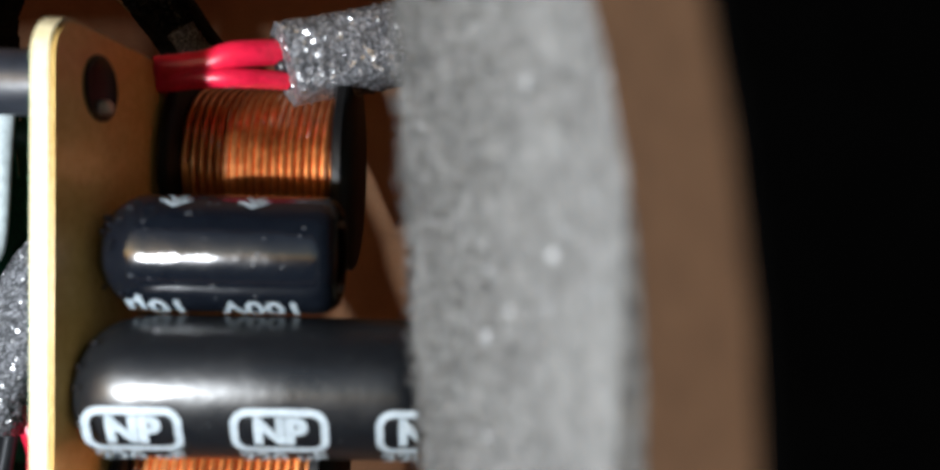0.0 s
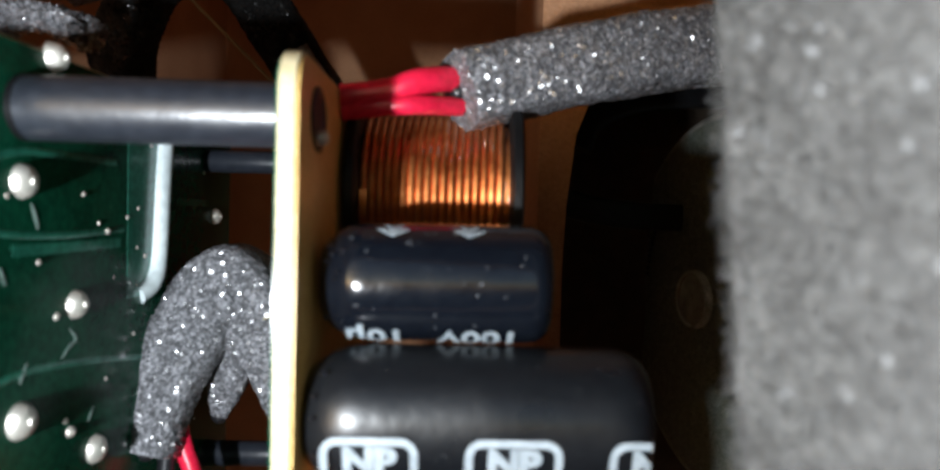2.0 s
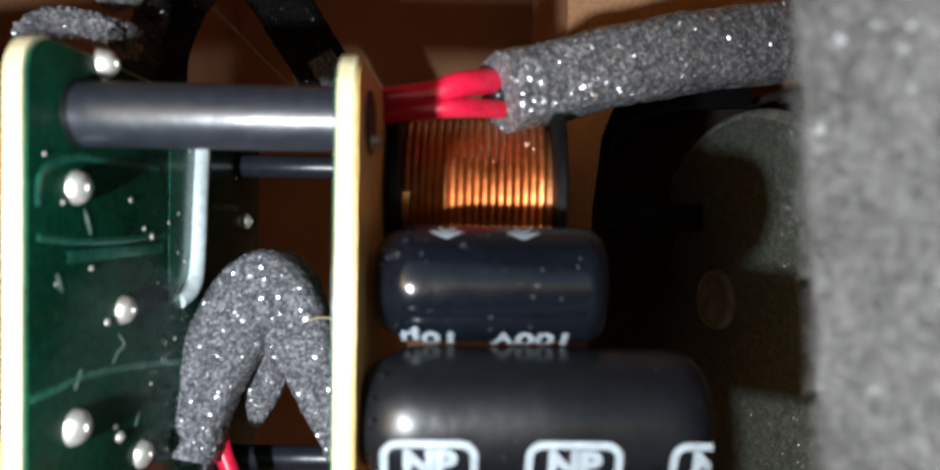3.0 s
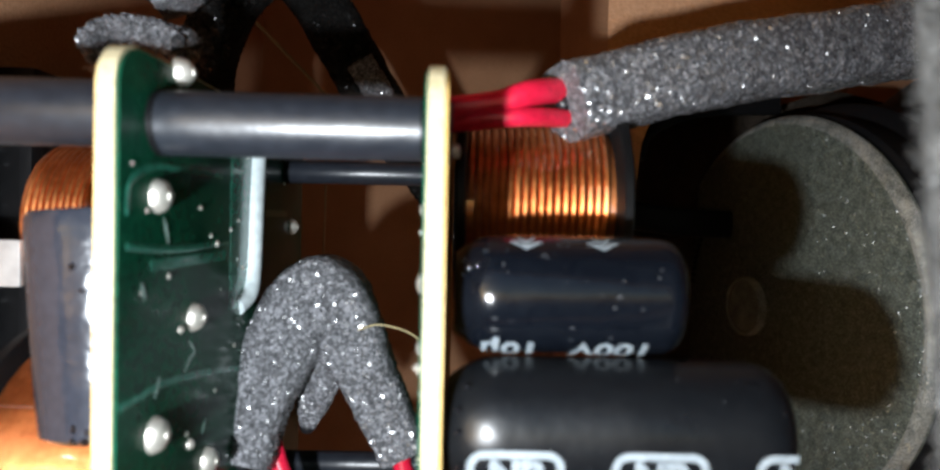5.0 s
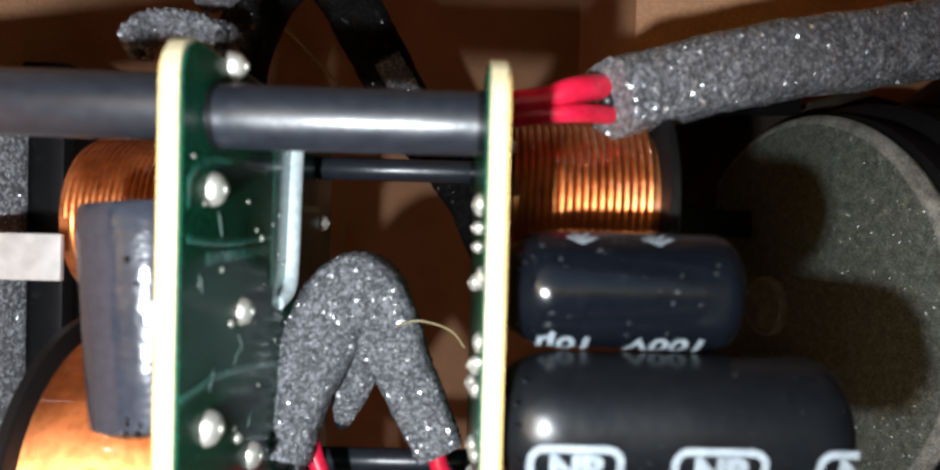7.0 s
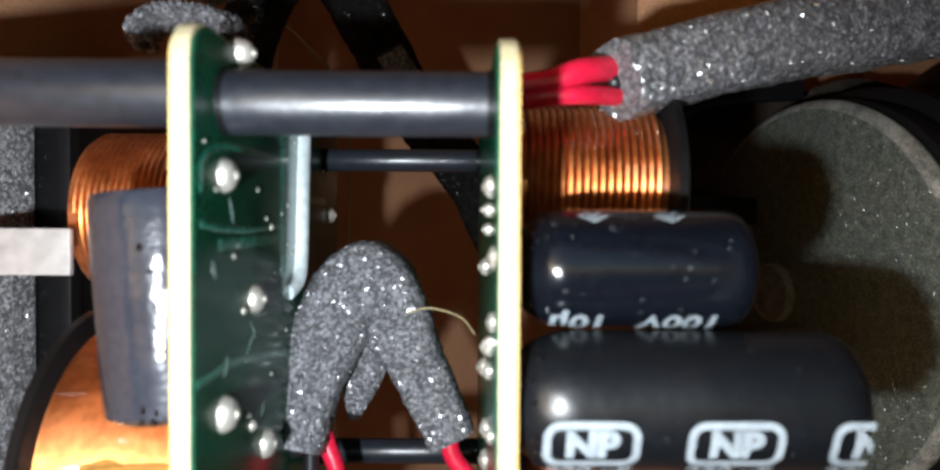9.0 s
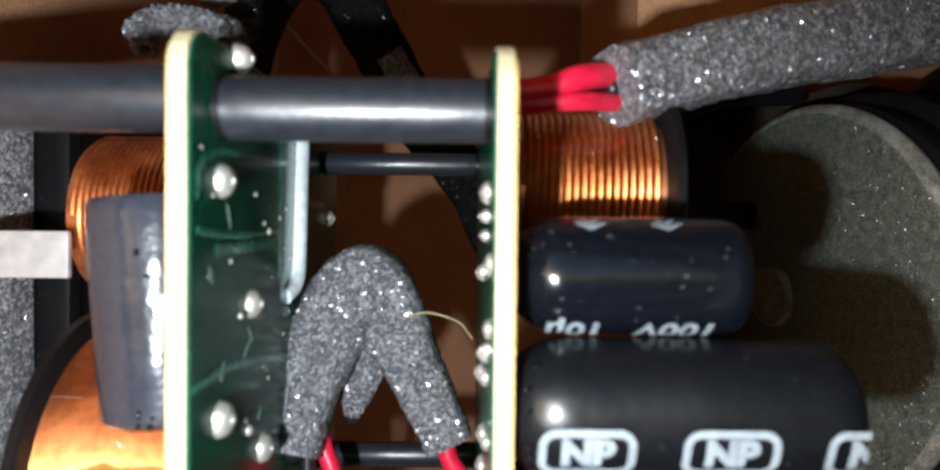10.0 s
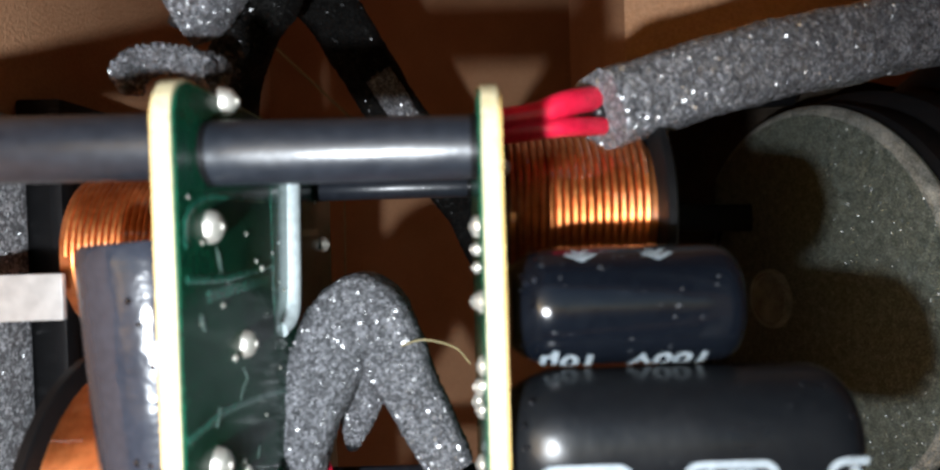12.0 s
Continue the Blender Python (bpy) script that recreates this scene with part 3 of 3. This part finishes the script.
foam("foam_strip", "sparkling charcoal grey foam sheath round a wire", [(-0.0182, 0.0798, 0.1354), (-0.007, 0.0845, 0.1392), (0.006, 0.0905, 0.1430), (0.022, 0.0985, 0.1470), (0.042, 0.108, 0.1520), (0.060, 0.118, 0.156)], 0.0043, 0.0045, per=30, taper=lambda k: 1 + 0.42 * k)
foam("foam_strip", "sparkling charcoal grey foam sheath folded over between boards", [(-0.0572, 0.0880, 0.0897), (-0.0559, 0.0900, 0.096), (-0.0532, 0.0935, 0.1050), (-0.0491, 0.0955, 0.1110), (-0.0452, 0.0955, 0.1060), (-0.0415, 0.0950, 0.0985), (-0.0372, 0.0945, 0.0890)], 0.0045, 0.0045, per=20, taper=lambda k: 0.74 + 0.50 * math.sin(math.pi * k) ** 2)
foam("foam_strip", "charcoal grey foam flap torn off beside a wire sheath", [(-0.0510, 0.0975, 0.0918), (-0.0503, 0.0975, 0.0950), (-0.0494, 0.0972, 0.0990), (-0.0488, 0.0970, 0.1050)], 0.0032, 0.003, per=20, taper=lambda k: 0.35 + 0.75 * min(1, 1.6 * k))
foam("foam_strip", "sparkling charcoal grey foam scrap above a board", [(-0.0762, 0.087, 0.1412), (-0.0759, 0.0875, 0.1432), (-0.0740, 0.088, 0.1446), (-0.0708, 0.088, 0.1446), (-0.0675, 0.088, 0.1437), (-0.0650, 0.088, 0.1428)], 0.0014, 0.0035, per=16, taper=lambda k: 0.75 + 0.5 * k, rough=0.0006)
foam("foam_strip", "sparkling charcoal grey foam sheath end on a black cable", [(-0.0722, 0.0935, 0.1512), (-0.0690, 0.094, 0.1530), (-0.0665, 0.095, 0.1570), (-0.0660, 0.098, 0.1650)], 0.0034, 0.004, per=20)
foam("cable", "foam-wrapped cable arching across the cabinet, blackened for shadow", [(-0.071, 0.10, 0.170), (-0.065, 0.115, 0.170), (-0.058, 0.13, 0.163), (-0.050, 0.14, 0.150), (-0.043, 0.146, 0.139), (-0.034, 0.150, 0.128), (-0.026, 0.152, 0.112)], 0.0055, 0.0050, mat=SHADED_FOAM)
# lighter foam added over the cable to paint its lit stretch
foam("foam_strip", "sparkling charcoal grey foam over a cable, painting its lit stretch", [(-0.0502, 0.1340, 0.1525), (-0.0480, 0.1362, 0.1488), (-0.0456, 0.1388, 0.1446), (-0.0430, 0.1418, 0.1400)], 0.0027, 0.0025, per=16)
# last two points are an unseen extension that shades the wall behind
foam("cable", "foam-wrapped cable hanging behind a board, blackened for shadow", [(-0.0590, 0.106, 0.170), (-0.0620, 0.105, 0.160), (-0.0655, 0.105, 0.154), (-0.0680, 0.105, 0.1485), (-0.0704, 0.108, 0.1440), (-0.0720, 0.114, 0.1370), (-0.0725, 0.119, 0.1290)], 0.0042, 0.0042, mat=SHADED_FOAM)


def cable(label, points, r, mat, name="wire"):
    t = thing(name, label, "wire", points[0])
    ob = part("insulation", wire(points, r, 12, 14), mat, None)
    ob.matrix_basis = Matrix.Translation(-Vector(points[0]))
    ob.parent = t
    return t


cable("glossy red insulated wire entering a foam sheath", [(-0.0311, 0.077, 0.1340), (-0.026, 0.0765, 0.1347), (-0.0225, 0.0770, 0.1360), (-0.0180, 0.0805, 0.1372)], 0.0015, RED)
cable("glossy red insulated wire entering a foam sheath", [(-0.0311, 0.0772, 0.1325), (-0.026, 0.076, 0.1330), (-0.0225, 0.0765, 0.1333), (-0.0180, 0.0800, 0.1338)], 0.0011, RED)
cable("red insulated wire hanging from a foam sheath", [(-0.0552, 0.0925, 0.0935), (-0.0538, 0.0920, 0.0890), (-0.0524, 0.0915, 0.0850), (-0.0530, 0.091, 0.0790), (-0.0568, 0.091, 0.0750)], 0.0012, RED)
cable("black insulated wire hanging from a foam sheath", [(-0.0562, 0.0930, 0.0915), (-0.0556, 0.0900, 0.0850), (-0.0552, 0.0865, 0.0780), (-0.0556, 0.0830, 0.0700)], 0.0011, BLACK_WIRE)
cable("red insulated wire leaving a foam sheath", [(-0.0375, 0.0945, 0.0895), (-0.0368, 0.0942, 0.0865), (-0.034, 0.094, 0.083), (-0.0325, 0.094, 0.081)], 0.0013, RED)
cable("thick pale tinned jumper bar on a green board", [(-0.0582, 0.0935, 0.134), (-0.0576, 0.0933, 0.1325), (-0.0575, 0.0924, 0.1252), (-0.0575, 0.0914, 0.1148), (-0.0575, 0.0898, 0.1115), (-0.0582, 0.0872, 0.1101)], 0.0013, WHITE_WIRE, "jumper")

# ---- small fixtures on the boards and beyond ----
boards = [o for o in scene.collection.objects if o.name.startswith("circuit_board")]
green_board, tan_board = boards
mask = [o for o in green_board.children if o.name.startswith("solder_mask")][0]
# a broad lighter green band beside the jumper, then two covered traces
for y0, y1, z0, z1 in ((0.0836, 0.0919, 0.1101, 0.1304), (0.0623, 0.082, 0.1164, 0.1175), (0.0981, 0.1101, 0.1216, 0.1226)):
    part("copper_trace", box(-0.0578, -0.05766, y0, y1, z0, z1), PALE_GREEN, mask, "lighter green strip on the board", False)
# rounded copper outlines under the mask, and dried flux
for pts in ([(0.0580, 0.1215), (0.0582, 0.1239), (0.0602, 0.1252), (0.0643, 0.1261), (0.0698, 0.1262), (0.0808, 0.1263)], [(0.0579, 0.1189), (0.0639, 0.1184), (0.0720, 0.1182), (0.0830, 0.1186)],
            [(0.0570, 0.1055), (0.0605, 0.1055), (0.0661, 0.1055), (0.0768, 0.1041), (0.0889, 0.1020)], [(0.0875, 0.1278), (0.0927, 0.1274), (0.0954, 0.1253), (0.0963, 0.1220)]):
    part("copper_trace", sweep(smooth_path([(-0.0577, y, z) for y, z in pts], 8), 0.00035, 0.00006, 10, (1, 0, 0)), PALE_GREEN, mask, "lighter green strip on the board")
for pts in ([(0.0650, 0.1213), (0.0656, 0.1202), (0.0661, 0.1189)], [(0.0715, 0.1085), (0.0727, 0.1072), (0.0713, 0.1065), (0.0703, 0.1056)], [(0.0763, 0.0991), (0.0752, 0.0977)], [(0.0607, 0.1156), (0.0614, 0.1140)], [(0.0645, 0.1064), (0.0635, 0.1047)]):
    part("flux_smear", sweep(smooth_path([(-0.0577, y, z) for y, z in pts], 8), 0.00024, 0.00008, 10, (1, 0, 0), taper=lambda k: 0.4 + 0.6 * math.sin(math.pi * min(0.95, max(0.05, k)))), FLUX, mask, "dried whitish flux smear")
# black disc on the laminate painting the dark inside of a hole
part("grommet", lathe([(-0.0001, 0.0030), (0.0002, 0.0030), (0.0003, 0.0027), (0.0001, 0.0024), (0.00002, 0.0004)], 32), BOBBIN, tan_board, "black disc painted as the dark of a fastening hole", m=pose(-0.0311, 0.0640, 0.1297))
part("screw_tip", lathe([(0, 0.0007), (0.0007, 0.0007), (0.0010, 0.0004)], 16), SOLDER, tan_board, "bright screw tip", m=pose(-0.0310, 0.0640, 0.1280))
part("nut", lathe([(0, 0.0016), (0.0012, 0.0016), (0.0014, 0.0012), (0.0020, 0.0010)], 6), SOLDER, green_board, "bright nut", m=pose(-0.0577, 0.1127, 0.1293))

cup = thing("terminal_cup", "black plastic terminal cup on the cabinet side", "terminal cup", (0, 0, 0))
part("housing", box(X0, -0.0990, 0.112, 0.150, 0.060, 0.145, 0.001), BOBBIN, cup)
part("rib", box(-0.1005, -0.0985, 0.1105, 0.114, 0.062, 0.143, 0.0004), BASKET, cup)
pad = thing("foam_pad", "grey sparkling foam gasket beside a terminal cup", "foam", (0, 0, 0))
part("block", box(X0, -0.1046, 0.098, 0.1118, 0.060, 0.142, 0.001), PALE_FOAM, pad)
tab = thing("solder_tab", "flat bright tinned metal tab reaching to a coil", "metal tab", (0, 0, 0))
part("blade", box(X0, -0.0853, 0.0872, 0.0882, 0.1120, 0.1180, 0.0003), TIN, tab)

for pts, r in (([(-0.0650, 0.176, 0.150), (-0.0648, 0.177, 0.130), (-0.0655, 0.178, 0.105)], 0.00025), ([(-0.090, 0.17, 0.178), (-0.075, 0.175, 0.163), (-0.062, 0.18, 0.150)], 0.0004), ([(-0.0430, 0.0900, 0.1070), (-0.0400, 0.0895, 0.1078), (-0.0360, 0.0905, 0.1065), (-0.0340, 0.092, 0.1040)], 0.00012)):
    cable("thin pale stray thread hanging in the cabinet", pts, r, FIBRE, "thread")

rng = random.Random(3)
specks = bmesh.new()
for _ in range(45):
    y, z, r0 = rng.uniform(0.058, 0.112), rng.uniform(0.084, 0.134), rng.uniform(0.00012, 0.00035)
    bmesh.ops.create_icosphere(specks, subdivisions=1, radius=r0, matrix=pose(-0.05765, y, z) @ Matrix.Diagonal((0.6, 1, 1, 1)))
tagged(part("flux_speck", specks, SOLDER, green_board, "tiny bright specks of solder and flux"), kind="stuff")
dust = bmesh.new()
for _ in range(26):
    a, x, r0 = rng.uniform(-0.9, 1.2), rng.uniform(-0.028, -0.003), rng.uniform(0.00003, 0.0001)
    bmesh.ops.create_icosphere(dust, subdivisions=1, radius=r0, matrix=pose(x, -R1 * math.cos(a), R1 * math.sin(a)))
tagged(part("dust", dust, DUST, big, "pale dust specks"), kind="stuff")

# folded dark sheet added to fill the dark space beside the woofer
cloth = thing("damping_cloth", "dark brown-black sheet added for the dark space behind the woofer", "cloth", (0, 0, 0))
bm = bmesh.new()
grid = [[bm.verts.new((0.0090 + 0.108 * i / 40, 0.1965 + 0.0022 * math.sin(i * 0.55 + 0.12 * k) + 0.0012 * noise.noise((i * 0.2, k * 0.2, 5)), 0.002 + 0.156 * k / 40 + 0.003 * math.sin(i * 0.3))) for i in range(41)] for k in range(41)]
for a, b in zip(grid, grid[1:]):
    for i in range(40):
        bm.faces.new((a[i], a[i + 1], b[i + 1], b[i]))
bmesh.ops.solidify(bm, geom=bm.faces[:], thickness=0.0015)
part("sheet", bm, DARK_FILL, cloth)

part("end_seal", lathe([(0.0219, 0.0035), (0.0221, 0.0056), (0.02225, 0.0050), (0.0223, 0.0010)], 32, "Z"), SLEEVE_MATT, upright, "dull sealed end")

# amber glue on the fine-wire coil
bead = bmesh.new()
bmesh.ops.create_icosphere(bead, subdivisions=5, radius=1)
for v in bead.verts:
    k = 1 + 0.25 * noise.noise(v.co * 2.2) + 0.12 * noise.noise(v.co * 6)
    v.co = (v.co.x * 0.0125 * k, v.co.y * 0.0016 * k, v.co.z * 0.0036 * k)
part("glue_bead", bead, GLUE, fine_coil, "glossy amber glue bead", m=pose(-0.0710, -0.0157, 0.0020, -12))

# wire cores showing in the cut ends of the foam sheaths
for ob in [o for o in scene.collection.objects if o.name.startswith("foam_strip") and o.parent is None]:
    sheath = ob.children[0]
    ring = [sheath.data.vertices[i].co for i in range(60)]
    mid = sum(ring, Vector()) / 60 - Vector(ob.location)
    core = bmesh.new()
    bmesh.ops.create_icosphere(core, subdivisions=3, radius=0.0011)
    part("wire_core", core, BLACK_WIRE, ob, "black wire core in the cut end", m=Matrix.Translation(mid))

# glossy puckers where the shrunk film gathers at the ends of the cans
for can, r, ends in ((big, R1, (-0.0296, -0.0288, -0.0022)), (small, R2, (-0.0293, -0.0284, -0.0107))):
    puckers = bmesh.new()
    for x in ends:
        for _ in range(5):
            a, r0 = rng.uniform(-0.9, 0.9), rng.uniform(0.00014, 0.00028)
            d = r * (0.895 if x == ends[0] else 0.945)
            bmesh.ops.create_icosphere(puckers, subdivisions=2, radius=r0, matrix=pose(x + rng.uniform(-0.0003, 0.0003), -d * math.cos(a), d * math.sin(a), math.degrees(-a)) @ Matrix.Diagonal((rng.uniform(0.8, 1.8), 1, rng.uniform(0.6, 1.3), 1)))
    tagged(part("film_pucker", puckers, FILM, can, "glossy puckers of shrunk film"), kind="stuff")
puckers = bmesh.new()
for _ in range(16):
    a, z, r0 = rng.uniform(-0.2, 1.0), rng.choice((rng.uniform(0.0004, 0.002), rng.uniform(0.008, 0.021))), rng.uniform(0.00015, 0.0004)
    bmesh.ops.create_icosphere(puckers, subdivisions=2, radius=r0, matrix=pose(0.0065 * math.sin(a), -0.0065 * math.cos(a), z) @ Matrix.Diagonal((1, 1, rng.uniform(0.8, 2.0), 1)))
tagged(part("film_pucker", puckers, FILM, upright, "glossy puckers of shrunk film"), kind="stuff")

scuffs = bmesh.new()
for _ in range(36):
    a, x, r0 = rng.uniform(-0.8, 1.3), rng.uniform(-0.028, -0.0115), rng.uniform(0.00004, 0.00018)
    bmesh.ops.create_icosphere(scuffs, subdivisions=1, radius=r0, matrix=pose(x, -R2 * math.cos(a), R2 * math.sin(a), math.degrees(-a)) @ Matrix.Diagonal((rng.uniform(0.6, 2.2), 0.2, 1, 1)))
tagged(part("scuff", scuffs, DUST, small, "pale scuffs and dust"), kind="stuff")
